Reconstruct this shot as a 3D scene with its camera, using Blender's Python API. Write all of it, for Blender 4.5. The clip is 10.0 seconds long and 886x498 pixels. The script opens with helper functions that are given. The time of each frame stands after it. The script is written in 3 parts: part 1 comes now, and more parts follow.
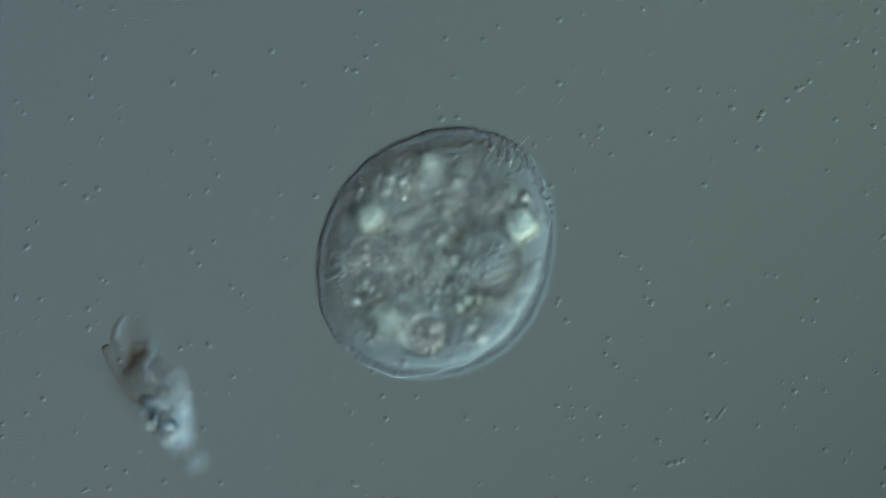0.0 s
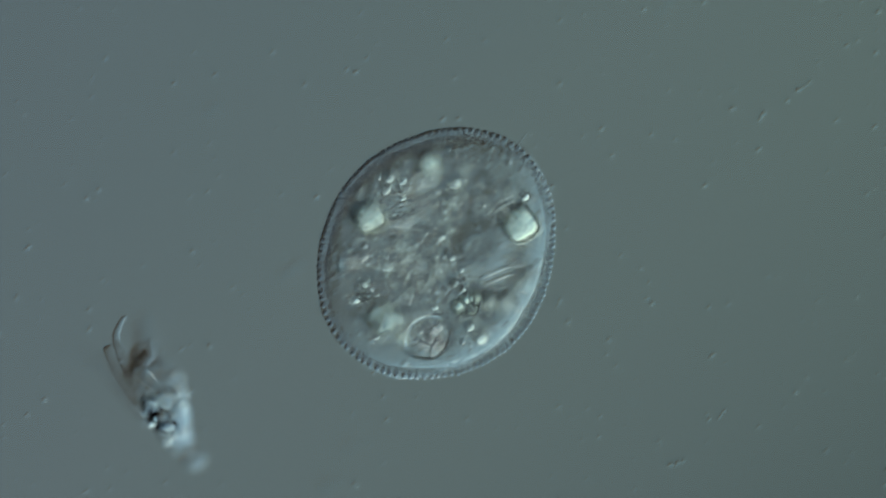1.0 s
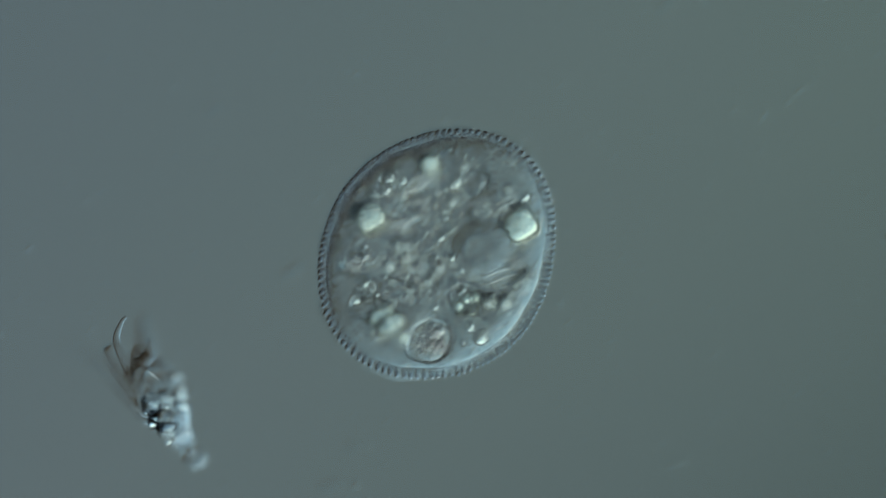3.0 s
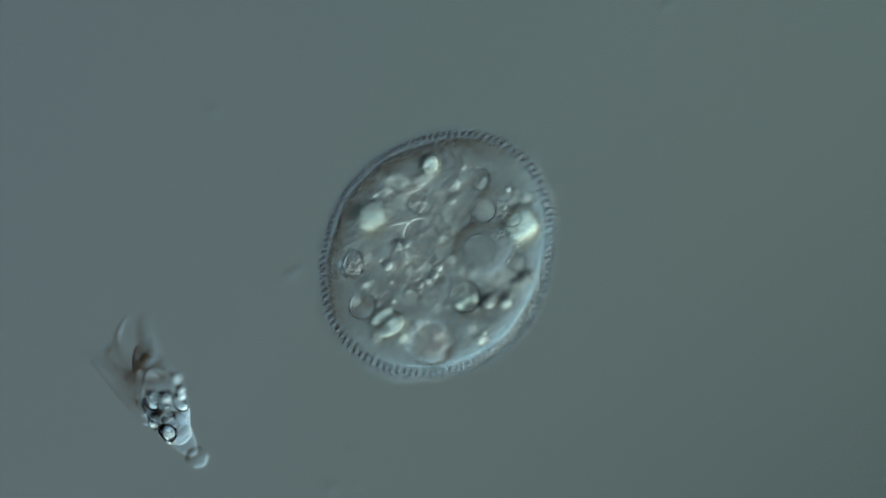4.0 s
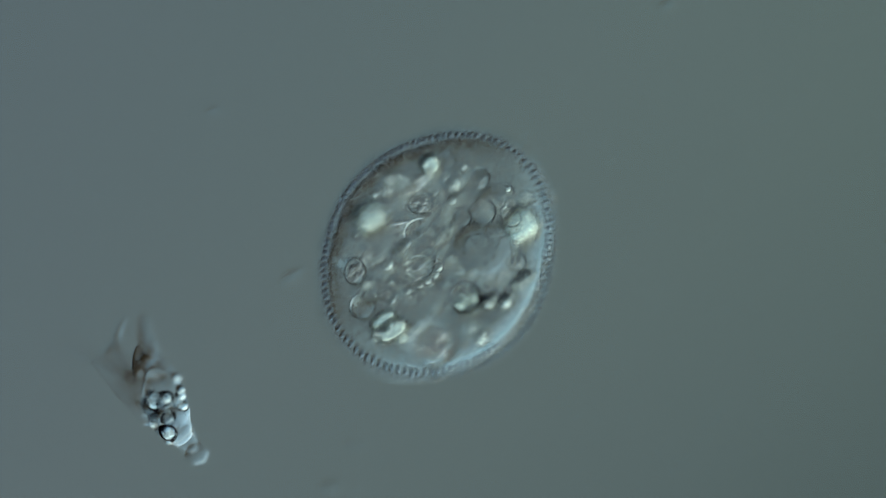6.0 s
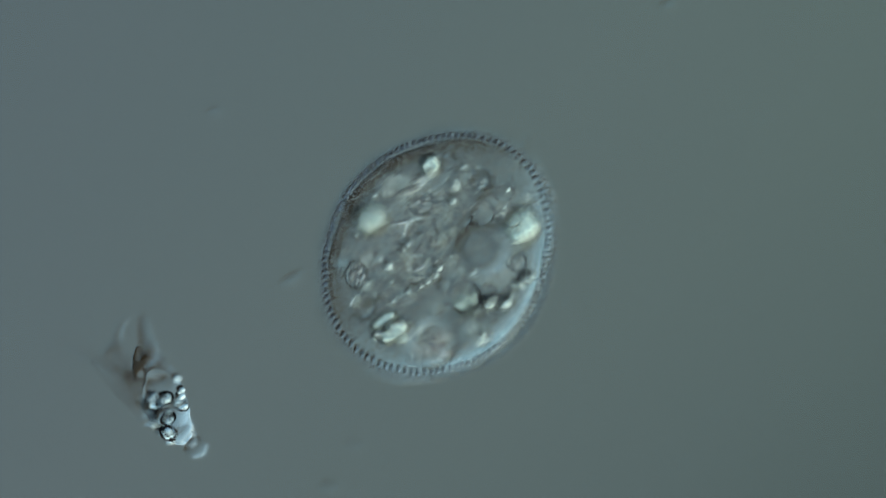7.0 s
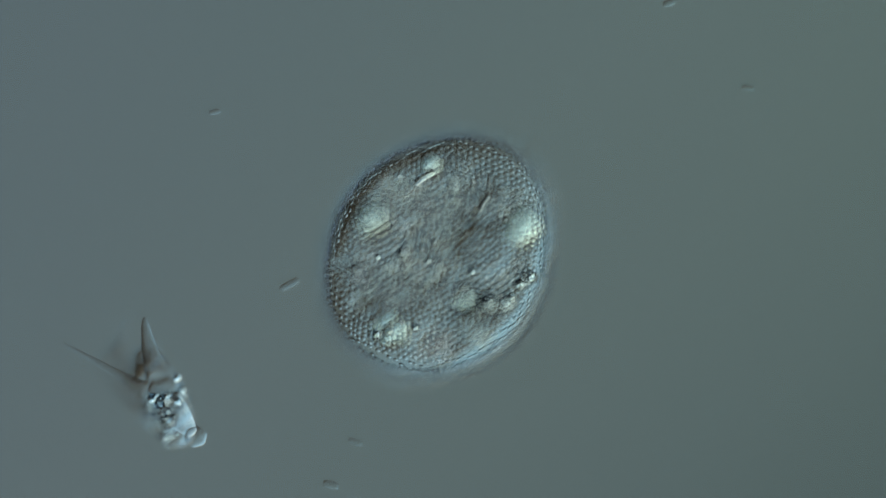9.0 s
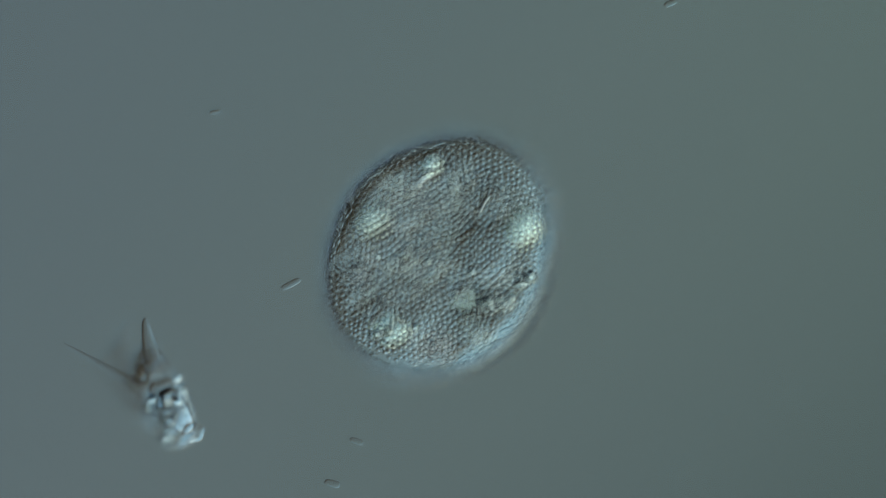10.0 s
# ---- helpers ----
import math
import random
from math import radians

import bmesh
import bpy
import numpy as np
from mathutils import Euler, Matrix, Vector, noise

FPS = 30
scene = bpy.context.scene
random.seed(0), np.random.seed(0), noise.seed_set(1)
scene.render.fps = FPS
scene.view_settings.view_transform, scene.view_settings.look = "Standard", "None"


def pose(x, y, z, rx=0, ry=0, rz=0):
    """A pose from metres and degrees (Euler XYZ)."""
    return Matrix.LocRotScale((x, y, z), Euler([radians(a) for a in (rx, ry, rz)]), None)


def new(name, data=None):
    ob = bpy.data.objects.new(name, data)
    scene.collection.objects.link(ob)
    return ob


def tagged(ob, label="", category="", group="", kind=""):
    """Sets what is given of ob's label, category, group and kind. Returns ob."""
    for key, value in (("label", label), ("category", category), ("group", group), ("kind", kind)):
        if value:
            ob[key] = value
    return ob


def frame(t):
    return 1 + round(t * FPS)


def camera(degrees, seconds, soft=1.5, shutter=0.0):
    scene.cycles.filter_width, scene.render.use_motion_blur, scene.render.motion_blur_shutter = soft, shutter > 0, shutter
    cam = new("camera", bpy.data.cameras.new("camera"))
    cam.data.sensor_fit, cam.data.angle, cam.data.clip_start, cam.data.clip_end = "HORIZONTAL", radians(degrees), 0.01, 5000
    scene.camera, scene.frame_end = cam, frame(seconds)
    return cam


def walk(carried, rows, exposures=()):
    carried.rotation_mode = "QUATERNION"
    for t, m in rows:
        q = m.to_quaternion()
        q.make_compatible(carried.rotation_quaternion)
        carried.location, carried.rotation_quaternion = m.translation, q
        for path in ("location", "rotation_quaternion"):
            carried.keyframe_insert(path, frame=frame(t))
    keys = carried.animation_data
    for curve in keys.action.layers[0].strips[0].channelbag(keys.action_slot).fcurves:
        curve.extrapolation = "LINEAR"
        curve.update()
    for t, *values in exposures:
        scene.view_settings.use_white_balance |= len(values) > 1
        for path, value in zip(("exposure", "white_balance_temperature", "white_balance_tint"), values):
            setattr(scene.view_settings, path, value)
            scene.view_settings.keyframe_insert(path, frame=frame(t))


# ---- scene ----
# Two amoebae on a glass slide under a strong microscope, built fifty thousand times their true size:
# a micrometre of the specimen is one unit below, and one unit is 5 cm.
MM = 0.05
EYE = 1283.4  # from the lens to the plane in focus
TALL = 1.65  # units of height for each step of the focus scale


def rise(z):
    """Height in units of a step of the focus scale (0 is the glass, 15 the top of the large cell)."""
    return TALL * float(np.interp(z, (0, 0.5, 4, 15), (0, 0.5, 2.8, 13.8)))


def P(px, py):
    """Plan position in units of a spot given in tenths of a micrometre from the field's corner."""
    return ((px - 784) * 0.1, (441 - py) * 0.1)


cam = camera(0.35, 10.0, soft=1.15)
cam.data.dof.use_dof = True
cam.data.dof.focus_distance = EYE
cam.data.dof.aperture_fstop = 0.01794
# The focus knob: the plane in focus, in steps of the focus scale (15 is the top of the large cell).
FOCUS = [(0.0, 0.3), (0.62, 0.35), (0.75, 1.3), (0.9, 3.1), (1.1, 3.5), (1.5, 3.8), (2.7, 4.7), (3.8, 7.7), (4.5, 8.05), (5.5, 8.45), (6.8, 8.8), (7.1, 9.6),
         (7.5, 11.4), (8.0, 12.2), (8.5, 12.9), (9.0, 13.6), (10.0, 14.8)]
walk(cam, [(t, pose(0, 0, EYE + rise(z) * MM)) for t, z in FOCUS])
scene.cycles.max_bounces = 32
scene.cycles.transmission_bounces = 32

# ---- light: the condenser's oblique light, from below and all round ----
world = bpy.data.worlds.new("condenser_light")
scene.world = world
world.use_nodes = True
wn, wl = world.node_tree.nodes, world.node_tree.links
wn.clear()
w_out, w_bg = wn.new("ShaderNodeOutputWorld"), wn.new("ShaderNodeBackground")
w_tc, w_dot, w_add, w_ramp = wn.new("ShaderNodeTexCoord"), wn.new("ShaderNodeVectorMath"), wn.new("ShaderNodeMath"), wn.new("ShaderNodeValToRGB")
w_dot.operation = "DOT_PRODUCT"
w_dot.inputs[1].default_value = (-0.707, 0.707, 0.0)
w_add.operation = "MULTIPLY_ADD"
w_add.inputs[1].default_value = 1.7361
w_add.inputs[2].default_value = 0.5
LIGHT = [(0.000, (0.0017, 0.0038, 0.0063)), (0.333, (0.0057, 0.0057, 0.0047)), (0.444, (0.0143, 0.0114, 0.0059)), (0.500, (0.0314, 0.0265, 0.0144)),
         (0.542, (0.0629, 0.0663, 0.0498)), (0.583, (0.0982, 0.1327, 0.1300)), (0.625, (0.1151, 0.1895, 0.2094)), (0.667, (0.1162, 0.2179, 0.2545)),
         (0.736, (0.1355, 0.2691, 0.3311)), (0.806, (0.2053, 0.3696, 0.4469)), (0.889, (0.4003, 0.5875, 0.6125)), (1.000, (0.6130, 0.7960, 0.6971))]
while len(w_ramp.color_ramp.elements) < len(LIGHT):
    w_ramp.color_ramp.elements.new(0.5)
for e, (at, col) in zip(w_ramp.color_ramp.elements, LIGHT):
    e.position, e.color = at, (*col, 1)
wl.new(w_tc.outputs["Generated"], w_dot.inputs[0])
wl.new(w_dot.outputs["Value"], w_add.inputs[0])
wl.new(w_add.outputs[0], w_ramp.inputs[0])
wl.new(w_ramp.outputs[0], w_bg.inputs[0])
wl.new(w_bg.outputs[0], w_out.inputs[0])
w_bg.inputs[1].default_value = 2.06


# ---- materials ----
def clear(name, ior, tint=(1, 1, 1), bump=0.0, size=1.0, fine=0.0, mirror=False):
    """A clear substance; ior is taken against what is round it. size: the relief's grain in units."""
    m = bpy.data.materials.new(name)
    m.use_nodes = True
    n, l = m.node_tree.nodes, m.node_tree.links
    n.clear()
    out, g = n.new("ShaderNodeOutputMaterial"), n.new("ShaderNodeBsdfGlass" if mirror else "ShaderNodeBsdfRefraction")
    g.inputs["Color"].default_value = (*tint, 1)
    g.inputs["IOR"].default_value = ior
    g.inputs["Roughness"].default_value = 0.0
    l.new(g.outputs[0], out.inputs[0])
    if bump:
        tc, a, b, mix, bp = (n.new(k) for k in ("ShaderNodeTexCoord", "ShaderNodeTexNoise", "ShaderNodeTexNoise", "ShaderNodeMath", "ShaderNodeBump"))
        a.inputs["Scale"].default_value = 1 / (size * MM)
        b.inputs["Scale"].default_value = 3.1 / (size * MM)
        a.inputs["Detail"].default_value = 1.0
        mix.operation = "MULTIPLY_ADD"
        mix.inputs[1].default_value = fine
        l.new(tc.outputs["Object"], a.inputs["Vector"])
        l.new(tc.outputs["Object"], b.inputs["Vector"])
        l.new(b.outputs[0], mix.inputs[0])
        l.new(a.outputs[0], mix.inputs[2])
        l.new(mix.outputs[0], bp.inputs["Height"])
        bp.inputs["Strength"].default_value = 1.0
        bp.inputs["Distance"].default_value = bump * MM
        l.new(bp.outputs[0], g.inputs["Normal"])
    return m


def shade_film(name, tint):
    """A thin skin that darkens light but doesn't bend it; stands for refraction shade."""
    m = bpy.data.materials.new(name)
    m.use_nodes = True
    n = m.node_tree.nodes
    n.clear()
    out, film = n.new("ShaderNodeOutputMaterial"), n.new("ShaderNodeBsdfTransparent")
    film.inputs[0].default_value = (*tint, 1)
    m.node_tree.links.new(film.outputs[0], out.inputs[0])
    return m


# dark gaps between scales: the coat's relief shading put into colour
GAP_SHADE = shade_film("scale_gap_shade", (0.72, 0.71, 0.72))
# dark outlines of drops, crystals and vacuoles: refraction shade put into colour
RIM = shade_film("rim_shade", (0.2, 0.18, 0.2))
EDGE_SHADE = shade_film("vacuole_edge_shade", (0.48, 0.46, 0.48))
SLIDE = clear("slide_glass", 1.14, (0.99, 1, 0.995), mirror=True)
# the condenser light's uneven hue, put into the glass: faintly greener towards one end
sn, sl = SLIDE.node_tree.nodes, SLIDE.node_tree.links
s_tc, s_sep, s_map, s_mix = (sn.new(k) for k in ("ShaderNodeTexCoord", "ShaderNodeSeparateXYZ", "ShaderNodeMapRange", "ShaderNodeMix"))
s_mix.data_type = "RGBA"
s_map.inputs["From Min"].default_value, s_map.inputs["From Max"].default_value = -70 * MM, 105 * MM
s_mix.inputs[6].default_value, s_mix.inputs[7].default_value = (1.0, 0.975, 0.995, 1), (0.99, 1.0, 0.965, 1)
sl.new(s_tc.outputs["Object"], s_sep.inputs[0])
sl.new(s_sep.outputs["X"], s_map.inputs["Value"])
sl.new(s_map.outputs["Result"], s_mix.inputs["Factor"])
# the field's uneven brightness, put into the tint: dimmer towards two opposite corners
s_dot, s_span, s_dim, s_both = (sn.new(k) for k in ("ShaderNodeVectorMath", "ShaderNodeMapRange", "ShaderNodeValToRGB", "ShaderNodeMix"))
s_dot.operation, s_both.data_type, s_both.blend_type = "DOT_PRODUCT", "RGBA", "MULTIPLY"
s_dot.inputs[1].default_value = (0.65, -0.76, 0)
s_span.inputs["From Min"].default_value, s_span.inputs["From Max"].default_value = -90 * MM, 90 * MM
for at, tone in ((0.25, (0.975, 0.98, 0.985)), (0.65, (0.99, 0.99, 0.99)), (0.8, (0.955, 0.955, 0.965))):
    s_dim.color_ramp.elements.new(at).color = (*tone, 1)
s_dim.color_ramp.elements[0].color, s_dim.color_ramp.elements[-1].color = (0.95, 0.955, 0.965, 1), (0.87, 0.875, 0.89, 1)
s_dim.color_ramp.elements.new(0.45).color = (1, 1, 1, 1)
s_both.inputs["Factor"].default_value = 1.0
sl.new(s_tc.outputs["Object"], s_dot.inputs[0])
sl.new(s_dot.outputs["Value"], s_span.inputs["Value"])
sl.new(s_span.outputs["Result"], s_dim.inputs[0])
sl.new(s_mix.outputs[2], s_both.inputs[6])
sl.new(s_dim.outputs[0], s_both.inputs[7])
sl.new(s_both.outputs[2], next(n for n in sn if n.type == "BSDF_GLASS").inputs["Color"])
BODY = clear("cytoplasm", 1.012, (1.0, 1.0, 0.995))
PLASM = clear("inner_plasm", 1.006)
FILM = clear("film", 1.05)
FILM_CORE = clear("film_core", 0.953)
HYALINE = clear("clear_plasm", 1.031, (0.985, 0.985, 0.99), 0.2, 2.0, 0.2, mirror=True)
SCALE = clear("scale_substance", 1.039)
FLANK_SCALE = clear("thin_scale_substance", 1.032, (0.95, 0.95, 0.96))
LOW_CRYSTAL = clear("weathered_crystal", 1.3, (0.985, 1.0, 0.96), 0.3, 1.6, 0.2)
CLUMP = clear("clumped_plasm", 1.04, (0.985, 0.98, 0.98))
BED = clear("coarse_plasm", 1.06, (0.985, 0.98, 0.98))
CRYSTAL = clear("crystal", 1.38, (0.985, 1.0, 0.97), 0.5, 2.2, 0.1)
DROP = clear("lipid_drop", 1.35, (0.97, 0.99, 1.0))
VACUOLE = clear("vacuole_fluid", .94, (0.985, 0.985, 0.985))
MARGIN = clear("margin_plasm", 1.12, (0.99, 0.99, 0.99))
VACUOLE_CORE = clear("vacuole_core", 1.055, (0.99, 0.99, 0.99))
NUCLEUS = clear("nucleus_sap", 1.015, (0.995, 0.995, 0.995))
FOOD = clear("food_ball", 1.28, (0.95, 0.94, 0.95), 0.2, 1.0, 0.3)
SPECK = clear("speck_substance", 1.034, (0.99, 0.99, 0.99))
GRANULE = clear("granule_substance", 1.24, (0.92, 0.95, 0.97))
BACTERIUM = clear("bacterium_substance", 1.02, (0.985, 0.98, 0.98))
GRAIN = clear("grain_substance", 1.15, (0.97, 0.96, 0.96))


# ---- builders ----
def mesh_of(name, verts, faces, mat, smooth=True):
    me = bpy.data.meshes.new(name)
    me.from_pydata([tuple(c * MM for c in v) for v in verts], [], faces)
    if smooth:
        me.shade_smooth()
    me.materials.append(mat)
    me.update()
    return me


def part(name, me, parent, label="", at=(0, 0, 0), turn=(0, 0, 0), size=(1, 1, 1)):
    ob = new(name, me)
    ob.parent = parent
    ob.matrix_basis = Matrix.LocRotScale(Vector(at) * MM, Euler([radians(a) for a in turn]), Vector(size))
    if label:
        tagged(ob, label)
    return ob


def lathe(rings, n):
    """Closed skin over rings, each a function of the angle giving x, y, z in units; the first and last close to a point."""
    verts, faces = [], []
    for ring in rings:
        verts += [ring(2 * math.pi * k / n) for k in range(n)]
    last = len(rings) - 1
    for i in range(last):
        for k in range(n):
            a, b = i * n + k, i * n + (k + 1) % n
            faces.append((a, b, b + n, a + n))
    for i, flip in ((0, True), (last, False)):
        c = len(verts)
        own = verts[i * n:(i + 1) * n]
        verts.append(tuple(sum(v[j] for v in own) / n for j in range(3)))
        for k in range(n):
            a, b = i * n + k, i * n + (k + 1) % n
            faces.append((b, a, c) if flip else (a, b, c))
    return verts, faces


def ball(seg=16, rows=10, wobble=0.0, seed=0, power=1.0):
    """A unit ball in units; wobble makes it uneven, power under 1 squares it off."""
    rnd = random.Random(seed)
    ph = [rnd.uniform(0, 6.28) for _ in range(6)]

    def ring(lat):
        def at(a):
            x, y, z = math.cos(lat) * math.cos(a), math.cos(lat) * math.sin(a), math.sin(lat)
            if power != 1.0:
                x, y, z = (math.copysign(abs(c) ** power, c) for c in (x, y, z))
            w = 1 + wobble * (math.sin(2.1 * x + ph[0] + 1.7 * z) + math.sin(2.7 * y + ph[1]) + 0.6 * math.sin(4.3 * x + 3.1 * y + ph[2]))
            return (x * w, y * w, z * w)
        return at
    return lathe([ring(-math.pi / 2 + math.pi * (i + 0.5) / rows) for i in range(rows)], seg)


def tube(points, radii, seg=10, steps=5):
    """A rounded, tapering tube along points (units), smoothly joined."""
    pts = [Vector(p) for p in points]
    path = []
    for i in range(len(pts) - 1):
        p0, p1, p2, p3 = pts[max(i - 1, 0)], pts[i], pts[i + 1], pts[min(i + 2, len(pts) - 1)]
        for s in range(steps):
            u = s / steps
            q = 0.5 * ((2 * p1) + (p2 - p0) * u + (2 * p0 - 5 * p1 + 4 * p2 - p3) * u * u + (3 * p1 - p0 - 3 * p2 + p3) * u ** 3)
            path.append((q, radii[i] + (radii[i + 1] - radii[i]) * u))
    path.append((pts[-1], radii[-1]))
    rings = []
    side = None
    for i, (q, r) in enumerate(path):
        d = (path[min(i + 1, len(path) - 1)][0] - path[max(i - 1, 0)][0]).normalized()
        if side is None:
            side = d.orthogonal().normalized()
        side = (side - d * side.dot(d)).normalized()
        up = d.cross(side)
        for back, f in (((-0.8, 0.55), (-0.45, 0.88)) if i == 0 else ()):
            rings.append((q + d * r * back, side, up, r * f))
        rings.append((q, side, up, r))
        if i == len(path) - 1:
            rings += [(q + d * r * 0.45, side, up, r * 0.88), (q + d * r * 0.8, side, up, r * 0.55)]
    return lathe([(lambda a, q=q, s=s, u=u, r=r: tuple(q + s * (r * math.cos(a)) + u * (r * math.sin(a)))) for q, s, u, r in rings], seg)


BALL = {key: mesh_of("ball", *ball(14, 9), mat) for key, mat in (("drop", DROP), ("grain", GRAIN), ("food", FOOD))}
BUBBLES = [[mesh_of("bubble", *ball(28, 18, 0.025, 60 + k), mat) for mat in (VACUOLE, VACUOLE_CORE)] for k in range(3)]
LUMPS = [mesh_of("granule", *ball(16, 10, 0.09, 40 + k, 0.8), GRANULE) for k in range(5)]
ROUND = {key: mesh_of("round", *ball(28, 18), mat) for key, mat in (("film", FILM), ("film_core", FILM_CORE), ("nucleus", NUCLEUS))}


def hoop(thick, seg=36, sides=6, seed=0):
    """A thin ring of unit radius; a seed makes it uneven."""
    rnd = random.Random(seed)
    ph, odd = [rnd.uniform(0, 6.28) for _ in range(3)], 0.07 if seed else 0.0
    verts = [((1 + odd * (math.sin(2 * a + ph[0]) + 0.7 * math.sin(3 * a + ph[1])) + thick * math.cos(b)) * math.cos(a),
              (1 + odd * (math.sin(2 * a + ph[0]) + 0.7 * math.sin(3 * a + ph[1])) + thick * math.cos(b)) * math.sin(a), thick * (1 + 8 * odd * math.sin(a + ph[2])) * math.sin(b))
             for a in (2 * math.pi * k / seg for k in range(seg)) for b in (2 * math.pi * k / sides for k in range(sides))]
    faces = [(i * sides + k, ((i + 1) % seg) * sides + k, ((i + 1) % seg) * sides + (k + 1) % sides, i * sides + (k + 1) % sides) for i in range(seg) for k in range(sides)]
    return verts, faces


# rings added for the shade that refraction leaves round an edge
FINE_HOOP = mesh_of("shade_ring", *hoop(0.055), EDGE_SHADE)
THICK_HOOP = mesh_of("shade_ring", *hoop(0.22, 24), RIM)
RIM_HOOP = mesh_of("shade_ring", *hoop(0.05), RIM)

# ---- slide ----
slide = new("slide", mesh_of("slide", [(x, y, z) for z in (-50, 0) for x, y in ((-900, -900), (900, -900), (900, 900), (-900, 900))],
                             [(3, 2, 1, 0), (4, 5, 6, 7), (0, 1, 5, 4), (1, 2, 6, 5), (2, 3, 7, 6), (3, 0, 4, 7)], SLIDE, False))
tagged(slide, "clear microscope slide of thick flat glass", "glass slide", kind="structure")

# ---- the large cell ----
CX, CY = P(775, 448)
HARMONICS = ((21.54, 0), (-0.07, -0.18), (-0.585, 1.5), (-0.2, 0), (-0.34, -0.075))


def outline(a):
    """Radius of the scale coat in units at the angle a."""
    return sum(c * math.cos(k * a) + s * math.sin(k * a) for k, (c, s) in enumerate(HARMONICS))


def coat_profile(z):
    """How far out the coat stands at height z, as a share of its outline."""
    return float(np.interp(z, (0, 2, 5, 8, 10, 12, 13, 14, 14.6, 14.9, 15), (0.985, 1.0, 0.992, 0.962, 0.945, 0.928, 0.908, 0.855, 0.735, 0.5, 0)))


amoeba = new("amoeba")
amoeba.location = (CX * MM, CY * MM, 0)
tagged(amoeba, "translucent round amoeba with a coat of tiny scales, resting on glass", "amoeba")


def inside(px, py, z):
    """A spot in the large cell; its organelles crowd in two storeys."""
    x, y = P(px, py)
    if 3.3 < z < 5.3:
        z = 4.1 + (z - 4.1) * 0.45
    elif 7.25 < z < 9.7:
        z = 8.25 + (z - 8.25) * 0.4
    return (x - CX, y - CY, rise(z))


def body_ring(z, share, gap, deep=0.0):
    def at(a):
        r = (outline(a) - gap * (1 - 0.25 * math.cos(a - 2.5))) * share
        r = max(r - deep, 0.05)
        w = 0.16 * math.sin(5 * a + 0.4 * z) + 0.1 * math.sin(11 * a - 0.3 * z)
        return (r * math.cos(a) + w * math.cos(a), r * math.sin(a) + w * math.sin(a), min(max(rise(z), 0.17 + deep), rise(14.43) - deep))
    return at


BODY_ROWS = [(0.1, 0.3, 2.2), (0.1, 0.7, 2.2), (0.1, 0.93, 2.2), (0.18, 0.97, 2.2), (0.5, 0.985, 1.9), (1.2, 0.995, 1.7), (2.4, 1.0, 1.55), (3.6, 1.0, 1.5), (4.8, 1.0, 1.5), (6, 0.993, 1.5), (7, 0.985, 1.5),
             (8, 0.968, 1.45), (9, 0.95, 1.4), (10, 0.927, 1.3), (11, 0.896, 1.2), (12, 0.852, 1.1), (12.8, 0.802, 1.0), (13.4, 0.735, 0.8), (13.8, 0.67, 0.7), (14.1, 0.57, 0.7), (14.3, 0.44, 0.7), (14.4, 0.27, 0.7), (14.43, 0.12, 0.7)]
body = part("cell_body", mesh_of("cell_body", *lathe([body_ring(*row) for row in BODY_ROWS], 112), BODY), amoeba, "thin clear cell membrane")
part("cytoplasm", mesh_of("cytoplasm", *lathe([body_ring(*row, 0.5) for row in BODY_ROWS], 112), PLASM), body, "clear grey granular cytoplasm")

# the wavy margin that clings to the glass
def margin_ring(share, back, z):
    def at(a):
        r = outline(a) + 0.3 + 0.18 * math.sin(9 * a) + 0.15 * math.sin(23 * a + 1) - 2.9 * max(0, math.cos(a + 0.6)) ** 2
        return ((r * share - back) * math.cos(a), (r * share - back) * math.sin(a), z)
    return at


MARGIN_ROWS = [(0.4, 0, 0.06), (0.8, 0, 0.06), (1, 0.5, 0.06), (1, 0.12, 0.07), (1, 0, 0.14), (1, 0.02, 0.26), (1, 0.16, 0.4), (1, 0.4, 0.48), (1, 0.8, 0.52), (0.8, 0, 0.54), (0.4, 0, 0.54)]
part("margin", mesh_of("margin", *lathe([margin_ring(*row) for row in MARGIN_ROWS], 160), MARGIN), amoeba, "thin clear wavy margin clinging to the glass")

# scales of the coat
SCALE_SIDES = 7


def scale_mesh(seg=SCALE_SIDES):
    rings = [(0.46, 0.0), (0.36, 0.085), (0.2, 0.175)]
    verts = [(r * math.cos(2 * math.pi * k / seg), r * math.sin(2 * math.pi * k / seg), z) for r, z in rings for k in range(seg)]
    verts += [(0, 0, 0.215), (0, 0, 0)]
    faces = [(i * seg + k, i * seg + (k + 1) % seg, (i + 1) * seg + (k + 1) % seg, (i + 1) * seg + k) for i in range(2) for k in range(seg)]
    faces += [(2 * seg + k, 2 * seg + (k + 1) % seg, 3 * seg) for k in range(seg)] + [((k + 1) % seg, k, 3 * seg + 1) for k in range(seg)]
    base = len(verts)
    verts += [(r * math.cos(2 * math.pi * k / seg), r * math.sin(2 * math.pi * k / seg), 0.02) for r in (0.465, 0.552) for k in range(seg)]
    brim = [(base + k, base + (k + 1) % seg, base + seg + (k + 1) % seg, base + seg + k) for k in range(seg)]
    return verts, faces + brim


rnd = random.Random(4)
coat = []
PITCH = 1.08


def coat_normal(a, z):
    slope = (coat_profile(z - 0.3) - coat_profile(min(z + 0.3, 15))) * outline(a) / (0.6 * TALL)
    return Vector((math.cos(a), math.sin(a), slope)).normalized()


